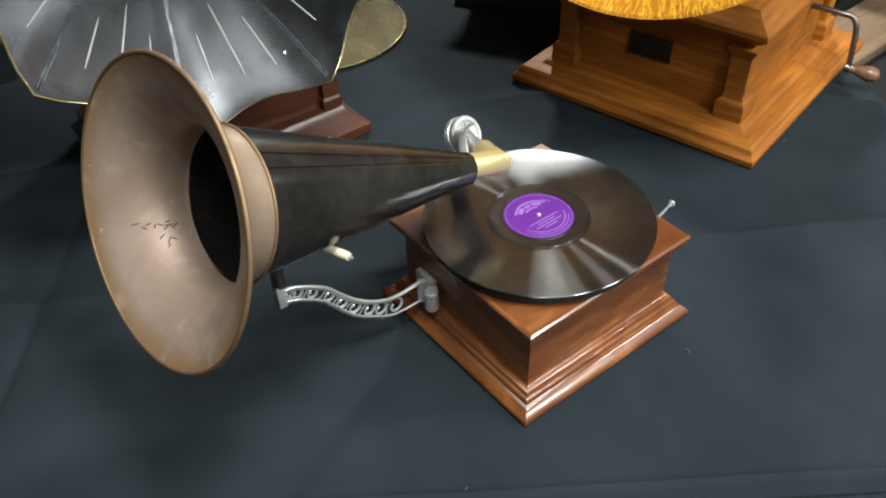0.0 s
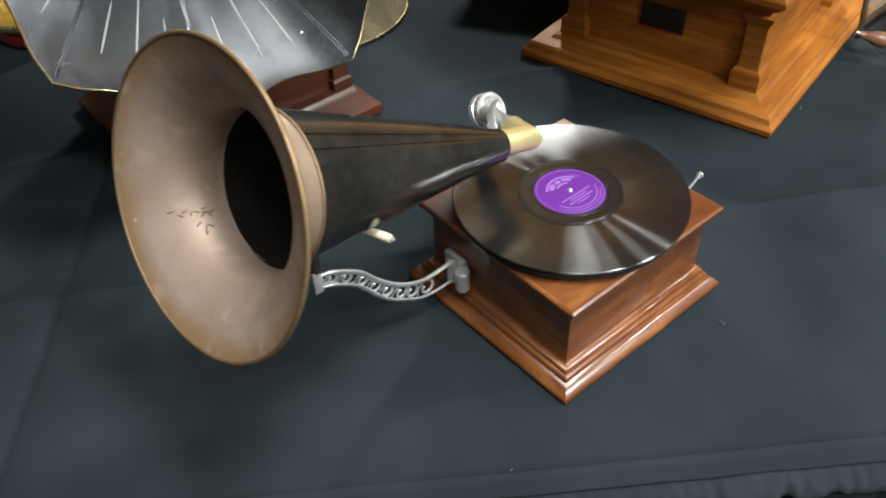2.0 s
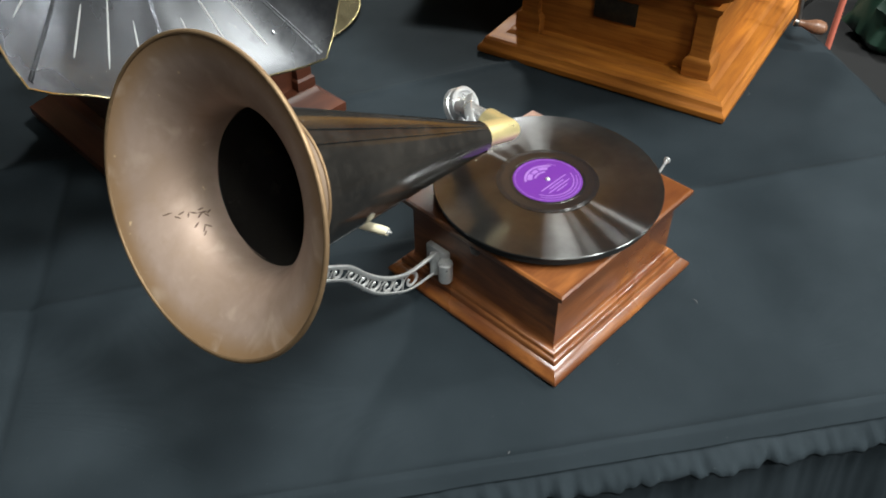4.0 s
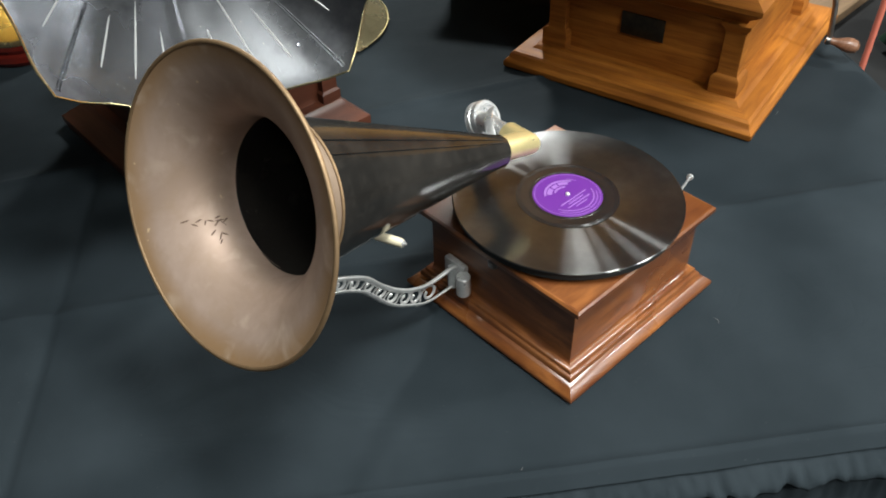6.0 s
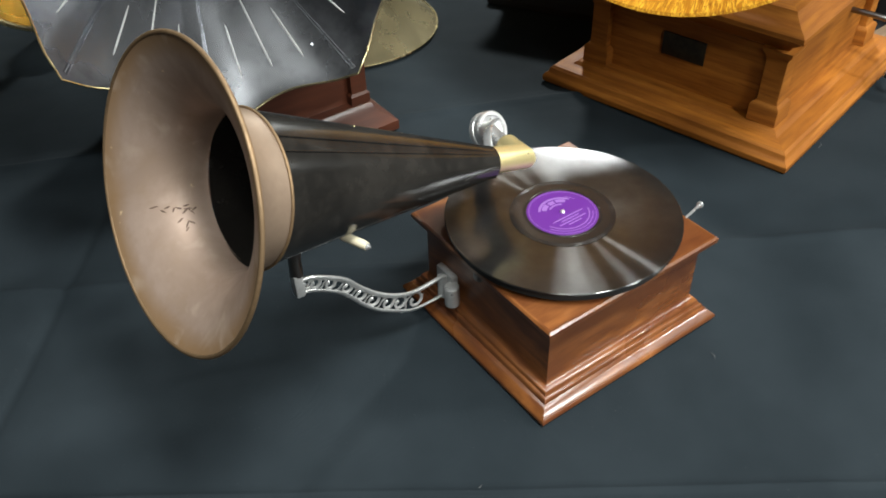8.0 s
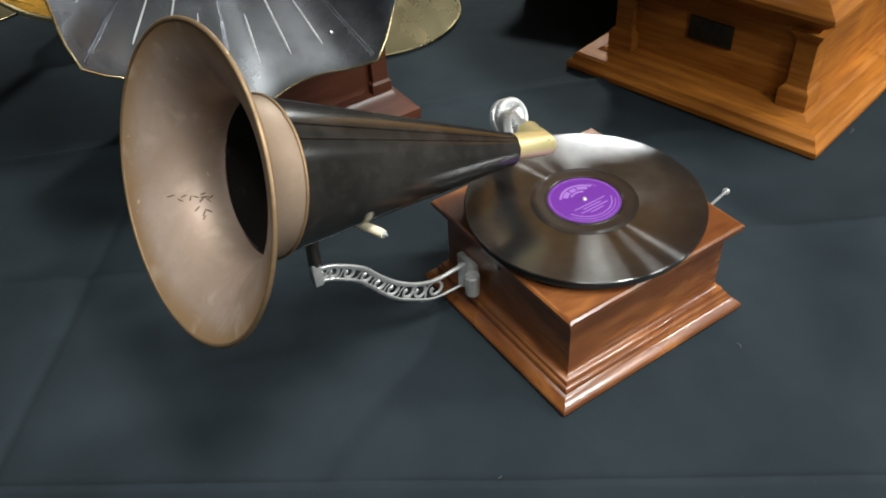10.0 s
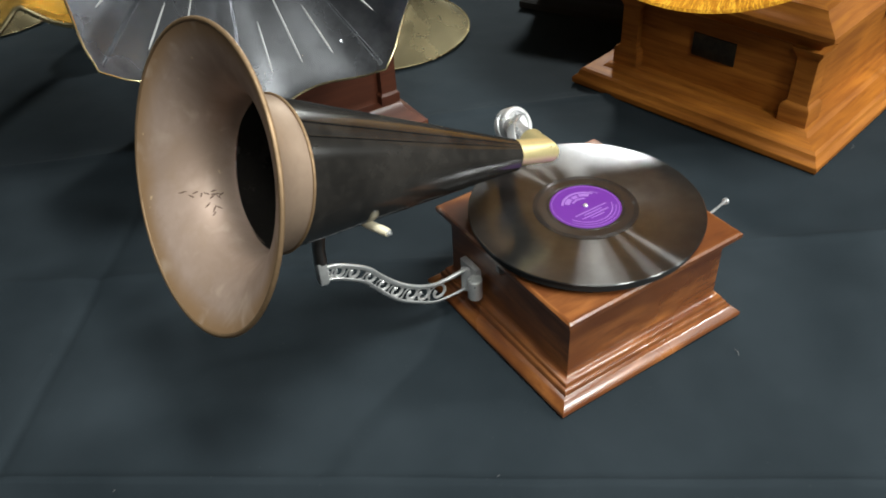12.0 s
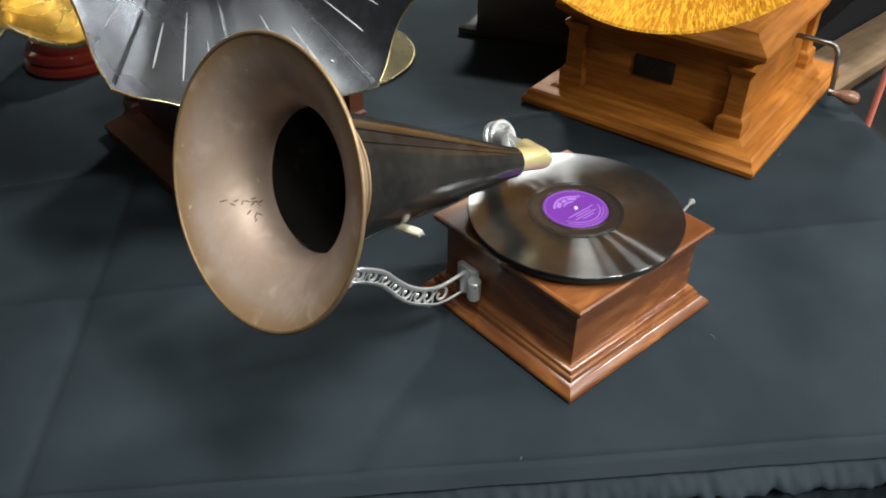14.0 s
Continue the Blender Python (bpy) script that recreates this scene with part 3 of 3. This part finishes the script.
for j in range(9):
    f = 0.08 + 0.86 * (j + 0.5) / 9
    i = int(f * (n_line - 1))
    c = (top_line[i] + low_line[i]) / 2
    h = (top_line[i] - low_line[i]).length / 2 - 0.0005
    t = (top_line[min(i + 1, n_line - 1)] - top_line[i - 1]).normalized()
    up = Vector((-t.z, 0, t.x))
    tail = 1
    pts = [c - t * h * 1.3 - up * tail * h * 0.7, c - t * h * 1.05 - up * tail * h * 0.62]
    for q in range(22):
        a = 3.5 - q * 0.36
        r = h * (0.92 - 0.62 * q / 21)
        pts.append(c + t * r * math.cos(a) + up * tail * r * math.sin(a))
    part("scroll", tube(pts, [0.0009] * 20 + [0.0011, 0.0013, 0.0015, 0.0015], 8, 1.9), CASTING, arm)
part("arm_end", tube([(0.010, 0.19, 0.036), (0.010, 0.19, 0.068)], 0.0035, 10, 1.6), CASTING, arm)
part("cradle_post", block(-0.164, 0.186, 0.135, -0.154, 0.198, 0.163, 0.002), CASTING, arm)
part("cradle_post", tube(spline([(-0.158, 0.192, 0.16), (-0.156, 0.194, 0.185), (-0.148, 0.190, 0.222)], 5), 0.0065, 14), IRON, arm)
part("stay", tube([(-0.150, 0.19, 0.21), (-0.122, 0.146, 0.226)], 0.0045, 10), PALEBRASS, arm)
part("stud", lathe([(0, 0), (0.0055, 0.0005), (0.0062, 0.005), (0.004, 0.0075), (0, 0.008)], along((-0.123, 0.145, 0.228), (-0.124, 0.138, 0.240)), 20), PALEBRASS, arm)
part("thumb_key", tube(spline([(-0.128, 0.150, 0.224), (-0.123, 0.135, 0.226), (-0.117, 0.117, 0.227)], 4), [0.0026, 0.0034, 0.004, 0.0042, 0.0043, 0.0044, 0.0044, 0.0044, 0.0038], 14), BONE, arm, "ivory coloured handle")
part("key_tip", lathe([(0, 0), (0.0030, 0), (0.0030, 0.0012), (0.0014, 0.0018), (0.0012, 0.0038), (0, 0.0040)], along((-0.1170, 0.1172, 0.2270), (-0.1140, 0.1100, 0.2274)), 18), NICKEL, arm, "small bright metal end of the handle")
part("brake_lever", tube([(0.236, 0.056, 0.116), (0.297, 0.075, 0.104)], [0.0016] * 2, 10), NICKEL, machine)
part("lever_knob", lathe([(0, -0.002), (0.0035, -0.002), (0.0042, 0.001), (0.003, 0.003), (0, 0.0035)], along((0.296, 0.0747, 0.1042), (0.30, 0.0759, 0.1034)), 20), NICKEL, machine)
part("brake_bolt", lathe([(0, 0), (0.006, 0), (0.007, 0.003), (0.004, 0.006), (0, 0.0065)], along((0.024, 0.138, 0.098), (0.0, 0.138, 0.098)), 24), IRON, machine)

# ---- the phonograph with the petal horn ----
petal_machine = thing("petal_horn_phonograph", 0.015, 0.735, 0, "antique phonograph with mahogany case and dark tin petal horn", "phonograph")
PS = 0.345
base = square([(0.001, 0), (0, 0.003), (0, 0.016), (0.006, 0.020), (0.012, 0.026), (0.024, 0.034), (0.030, 0.046), (0.034, 0.048), (0.06, 0.048)], PS, PS)
base.transform(Matrix.Translation((-0.150, 0.570, 0)))
part("plinth", base, REDWOOD, petal_machine, "ogee mahogany base moulding")
body = square([(0.045, 0.048), (0.045, 0.165), (0.03, 0.175), (0.026, 0.19), (0.034, 0.196)], PS, PS)
body.transform(Matrix.Translation((-0.150, 0.570, 0)))
part("case", body, REDWOOD, petal_machine)
for cx in (0.030, PS - 0.062):
    for cy in (0.030, PS - 0.062):
        post = square([(0, 0.048), (0, 0.062), (0.003, 0.066), (0.003, 0.150), (0, 0.156), (0, 0.170)], 0.032, 0.032)
        post.transform(Matrix.Translation((-0.150 + cx, 0.570 + cy, 0)))
        part("corner_post", post, REDWOOD, petal_machine)

P_C, P_N, P_R = Vector((-0.074, 0.442, 0.416)), Vector((-0.19, -0.981, 0.042)).normalized(), 0.229
P_U = Vector((0, 0, 1)).cross(P_N).normalized()
P_W = P_N.cross(P_U)
P_PHASE = -0.222
P_LONG = 0.30


def petal_point(q, d, lift=0.0):
    """A point of the petal horn's inside: q turns from straight down, d runs 0 at the rim to 1 at the throat."""
    q, d, step = float(q), float(d), math.pi / 4
    x = ((q - P_PHASE) / step) % 1.0
    poly = math.cos(step / 2) / math.cos((x - 0.5) * step)
    near = min(x, 1 - x)
    poly -= 0.022 * math.exp(-(near / 0.11) ** 2)
    edge = poly * (1 - 0.035 * math.sin(math.pi * x) ** 2 * (1 - d))
    sharp = max(0.0, 1 - d) ** 1.0
    rr = 0.024 + (P_R - 0.024) * (1 - d) ** 1.75
    rr *= 1 + (edge - 1) * min(1, sharp * 1.5)
    belly = 0.012 * math.sin(math.pi * x) * math.sin(math.pi * min(1, d * 1.1)) * (1 - d)
    deep = -P_LONG * d ** 0.92 + 0.022 * (1 - math.sin(math.pi * x)) * max(0, 1 - 4 * d) + lift - belly
    return P_C + (rr - 0.4 * lift) * (-math.cos(q) * P_W + math.sin(q) * P_U) + P_N * deep


def petal_bell():
    bm = bmesh.new()
    uv = bm.loops.layers.uv.new("UVMap")
    ds = [0, 0.01, 0.03, 0.06, 0.1, 0.15, 0.21, 0.28, 0.36, 0.45, 0.55, 0.66, 0.78, 0.9, 1.0]
    n = 8 * 14
    rings = [[bm.verts.new(petal_point(P_PHASE + 2 * math.pi * k / n, d)) for k in range(n)] for d in ds]
    for a, b in zip(rings, rings[1:]):
        for k in range(n):
            bm.faces.new((a[k], a[(k + 1) % n], b[(k + 1) % n], b[k]))
    bmesh.ops.recalc_face_normals(bm, faces=bm.faces)
    bmesh.ops.solidify(bm, geom=bm.faces[:], thickness=0.0012)
    return bm


horn2 = part("petal_horn", petal_bell(), TIN, petal_machine, "dark silvered tin horn with eight petals", smooth=50)
rim_pts = [petal_point(P_PHASE + 2 * math.pi * k / 112, 0) for k in range(113)]
part("brass_edge", tube(rim_pts, 0.0014, 8), BRASS, horn2, "thin brass edging")
for s in range(8):
    for side in (-0.015, 0.015):
        q = P_PHASE + s * math.pi / 4
        part("seam", tube([petal_point(q + side * (1 - 0.2 * d) * 0.55, d, 0.0008) for d in (0.012, 0.05, 0.1, 0.17, 0.25, 0.35, 0.5, 0.7, 0.9)], [0.0015, 0.0015, 0.0014, 0.0014, 0.0013, 0.0012, 0.001, 0.0008, 0.0006], 8), TIN, horn2)
    for x, d0, d1 in ((0.24, 0.085, 0.24), (0.50, 0.07, 0.30), (0.76, 0.075, 0.24)):
        q = P_PHASE + (s + x) * math.pi / 4
        run = np.linspace(d0, d1, 7)
        part("rib", tube([petal_point(q, d, 0.0008) for d in run], [0.0008, 0.0014, 0.0014, 0.0013, 0.0013, 0.0011, 0.0006], 8), RIB, horn2, "embossed tin rib with its highlight put in the colour")
# Small raised dome that stands in for a soft dimple in the petal.
part("rivet", lathe([(0, 0.003), (0.002, 0.0025), (0.003, 0.0005), (0.003, -0.002)], along(petal_point(P_PHASE + 0.87 * math.pi / 4, 0.10), petal_point(P_PHASE + 0.87 * math.pi / 4, 0.10) + P_N + Vector((0, 0, 0.8))), 16), TIN, horn2)
throat = petal_point(0, 1.0) + petal_point(math.pi, 1.0)
throat = throat / 2
part("horn_elbow", tube(spline([throat, throat - P_N * 0.06, (0.02, 0.80, 0.40), (0.02, 0.82, 0.30), (0.015, 0.80, 0.19)], 6), [0.024] * 10 + [0.020] * 15, 24), TIN, petal_machine)

# ---- the golden oak phonograph with the wooden horn ----
OX, OY, OA = 0.450, 0.414, 12.3
oak = thing("oak_phonograph", 0.566, 0.138, 0, "large golden oak disc phonograph with corner pillars", "phonograph", OA)
part("plinth", square([(-0.006, 0), (-0.007, 0.002), (-0.007, 0.0095), (-0.005, 0.0125), (-0.0015, 0.0145), (0.0, 0.0165), (0.0015, 0.023), (0.006, 0.0265), (0.028, 0.0285), (0.033, 0.0325), (0.036, 0.034), (0.06, 0.035)], OX, OY), GOLDEN, oak, "broad oak base board with moulded edge", world=False)
part("case", square([(0.058, 0.035), (0.058, 0.168)], OX, OY), GOLDEN, oak, world=False)
part("cornice", square([(0.058, 0.145), (0.050, 0.150), (0.046, 0.158), (0.036, 0.166), (0.030, 0.172), (0.026, 0.175), (0.026, 0.182), (0.030, 0.186), (0.036, 0.189), (0.050, 0.199), (0.054, 0.205), (0.064, 0.208)], OX, OY), GOLDEN, oak, "overhanging moulded lid", world=False)
for cx in (0, 1):
    for cy in (0, 1):
        col = square([(0, 0.035), (0, 0.060), (0.002, 0.0635), (0.006, 0.066), (0.007, 0.070), (0.007, 0.132), (0.004, 0.140), (0.001, 0.144), (0, 0.150)], 0.044, 0.044)
        col.transform(Matrix.Translation((0.040 + cx * (OX - 0.124), 0.040 + cy * (OY - 0.124), 0)))
        part("pillar", col, GOLDEN, oak, world=False)
plate = part("name_plate", block(0.055, 0.172, 0.083, 0.0578, 0.244, 0.120, 0.001), PLATE, oak, "dark bronze name plate", world=False)
part("turntable", lathe([(0, 0.212), (0.15, 0.212), (0.152, 0.216), (0.152, 0.222), (0, 0.222)], Matrix.Translation((OX / 2, OY / 2, 0)), 72), FELT, oak, world=False)
part("brake", lathe([(0, 0.208), (0.020, 0.208), (0.021, 0.213), (0.012, 0.217), (0, 0.218)], Matrix.Translation((0.092, 0.10, 0)), 24), NICKEL, oak, world=False)
CX = OX - 0.141
crank = part("crank", tube(spline([(CX, 0.058, 0.116), (CX, 0.012, 0.116), (CX + 0.004, -0.008, 0.112), (CX + 0.002, -0.018, 0.095), (CX - 0.006, -0.024, 0.062), (CX - 0.010, -0.027, 0.036)], 6), 0.0046, 14), IRON, oak, world=False)
part("ferrule", lathe([(0, -0.002), (0.0075, -0.002), (0.0075, 0.004), (0.006, 0.006), (0, 0.006)], along((CX - 0.010, -0.024, 0.036), (CX + 0.002, -0.08, 0.030)), 20), IRON, crank, world=False)
part("knob", lathe([(0, 0.004), (0.0065, 0.004), (0.0057, 0.009), (0.007, 0.016), (0.0115, 0.029), (0.0125, 0.038), (0.0105, 0.047), (0.0045, 0.0515), (0, 0.052)], along((CX - 0.010, -0.024, 0.036), (CX + 0.002, -0.08, 0.030)), 28), KNOBWOOD, crank, "worn turned wooden crank knob", world=False)
W_C, W_R = Vector((0.430, 0.276, 0.523)), 0.272
az, el = radians(200), radians(20)
W_N = Vector((math.cos(az) * math.cos(el), math.sin(az) * math.cos(el), math.sin(el)))
wp = [(0.030 + (W_R - 0.030) * (1 - s / 0.42) ** 1.9, s) for s in np.linspace(0, 0.42, 26)]
part("wooden_horn", lathe(wp + [(r - 0.004, s) for r, s in wp[::-1]], along(W_C, W_C - W_N), 128, True), HORNWOOD, oak, "bright figured oak veneer horn")
w_end = W_C - W_N * 0.42
part("horn_elbow", tube(spline([w_end, w_end - W_N * 0.06, (0.93, 0.40, 0.42), (0.93, 0.40, 0.30), (0.93, 0.40, 0.20)], 6), 0.028, 24), NICKEL, oak)

# ---- things at the back ----
red = thing("round_red_base_phonograph", -0.083, 1.226, 0, "small phonograph with glossy red turned base and brass horn", "phonograph")
part("base", lathe([(0, 0), (0.087, 0), (0.090, 0.007), (0.087, 0.016), (0.082, 0.020), (0.084, 0.027), (0.081, 0.038), (0.074, 0.042), (0.075, 0.049), (0.071, 0.061), (0.060, 0.068), (0.058, 0.095), (0.03, 0.105), (0, 0.105)], Matrix.Translation((-0.083, 1.226, 0)), 72), CHERRY, red)
b_m, b_n = Vector((-0.297, 0.712, 0.424)), Vector((-0.25, -0.85, 0.45)).normalized()
b_u = Vector((0, 0, 1)).cross(b_n).normalized()
b_w = b_n.cross(b_u)


def flower(q, d):
    """A point of the brass flower horn: q turns from straight down, d runs from the petal tips to the throat."""
    tip = 0.66 + 0.34 * abs(math.cos(3 * (q - 0.6))) ** 1.3
    r = 0.014 + 0.170 * (1 - d) ** 1.7 * (1 + (tip - 1) * (1 - d) ** 1.5)
    return b_m + r * (-math.cos(q) * b_w + math.sin(q) * b_u) - b_n * (0.33 * d ** 0.9 + 0.02 * (1 - tip) * (1 - d))


fl = bmesh.new()
rings = [[fl.verts.new(flower(2 * math.pi * k / 120, d)) for k in range(120)] for d in (0, 0.02, 0.06, 0.12, 0.2, 0.3, 0.42, 0.56, 0.72, 0.88, 1.0)]
for ra, rb in zip(rings, rings[1:]):
    for k in range(120):
        fl.faces.new((ra[k], ra[(k + 1) % 120], rb[(k + 1) % 120], rb[k]))
bmesh.ops.recalc_face_normals(fl, faces=fl.faces)
bmesh.ops.solidify(fl, geom=fl.faces[:], thickness=0.001)
part("brass_horn", fl, BRASS, red, "polished brass flower horn", smooth=50)
part("horn_rim", tube([flower(2 * math.pi * k / 120, 0) for k in range(121)], 0.0035, 8), BRASS, red)
h_end = b_m - b_n * 0.33
part("horn_pipe", tube(spline([h_end, h_end - b_n * 0.04, (-0.11, 1.18, 0.18), (-0.083, 1.226, 0.10)], 6), 0.013, 18), BRASS, red)


def standing_horn(x, y, r, label):
    """A brass horn that stands on its mouth."""
    ob = thing("brass_horn", x, y, 0, label, "horn", group="spare brass horns")
    bp = [(0.013 + (r - 0.013) * (1 - s / 0.30) ** 3.2, 0.003 + s) for s in np.linspace(0, 0.30, 24)]
    part("bell", lathe(bp + [(q - 0.001, s) for q, s in bp[::-1]], None, 96, True), BRASS, ob, world=False)
    part("rim", lathe([(r + 0.002 * math.cos(a), 0.003 + 0.002 * math.sin(a)) for a in np.linspace(0, 2 * math.pi, 10, False)], None, 96, True), BRASS, ob, world=False)
    return ob


standing_horn(0.312, 0.937, 0.175, "polished brass horn standing mouth down on the cloth")
standing_horn(-0.29, 1.545, 0.15, "polished brass horn standing mouth down beside the red base")

black = thing("black_phonograph", 0.585, 0.849, 0, "black wooden phonograph case with a wide base", "phonograph", -62)
part("plinth", square([(0, 0), (0, 0.012), (0.006, 0.016), (0.02, 0.022), (0.03, 0.024)], 0.36, 0.36), BLACKWOOD, black, world=False)
part("case", square([(0.03, 0.024), (0.03, 0.15), (0.02, 0.16), (0.02, 0.18)], 0.36, 0.36), BLACKWOOD, black, world=False)

# ---- beyond the table ----
pole = tagged(part("pole", tube([(1.5, 0.315, -0.75), (1.5, 0.315, 0.35)], 0.0075, 14), PINK), "slender salmon pink pole standing on the floor", "pole")
plank = tagged(part("floor_board", block(2.1, 0.70, -0.75, 3.7, 0.93, -0.71, 0.004, Matrix.Rotation(radians(2), 4, "Z")), PLANK), "bare tan wooden board lying on the floor", "board")
cabinet = thing("low_cabinet", 3.2, 1.45, -0.75, "low black cabinet standing on the floor", "cabinet", 10)
part("body", block(-0.6, -0.25, 0.0, 0.6, 0.25, 0.5, 0.006), BLACKWOOD, cabinet, world=False)
part("top", block(-0.62, -0.27, 0.5, 0.62, 0.27, 0.52, 0.004), BLACKWOOD, cabinet, world=False)
bag = lathe([(0, 0), (0.16, 0.0), (0.20, 0.05), (0.19, 0.16), (0.15, 0.27), (0.06, 0.33), (0.05, 0.36), (0.08, 0.40), (0, 0.39)], None, 48)
bmesh.ops.subdivide_edges(bag, edges=bag.edges[:], cuts=1, use_grid_fill=True)
for vert in bag.verts:
    wob = noise.noise(vert.co * 16) * 0.035 + noise.noise(vert.co * 40) * 0.012
    vert.co += Vector((vert.co.x, vert.co.y, 0)).normalized() * wob if vert.co.xy.length > 0.01 and vert.co.z > 0.01 else Vector((0, 0, 0))
bag.transform(Matrix.Translation((2.55, 0.40, -0.75)))
tagged(part("bin_bag", bag, GREEN, smooth=50), "crumpled dark green plastic bag on the floor", "bag")

# ---- lint on the cloth ----
LINT = mat("white_lint", (0.10, 0.10, 0.10), 0.9)
for lx, ly, size, turn in ((-0.095, -0.018, 0.0022, 0.3), (0.214, -0.039, 0.005, 1.2), (0.661, 0.145, 0.008, 0.4), (-0.415, 0.184, 0.0016, 0.9)):
    fluff = tube([(lx - size * math.cos(turn), ly - size * math.sin(turn), 0.0008), (lx + 0.2 * size, ly - 0.3 * size, 0.0016), (lx + size * math.cos(turn), ly + size * math.sin(turn), 0.0008)], [0.0002, 0.0005, 0.0002], 6)
    tagged(part("lint", fluff, LINT), "tiny white scrap of lint on the cloth", "lint", "lint scraps")
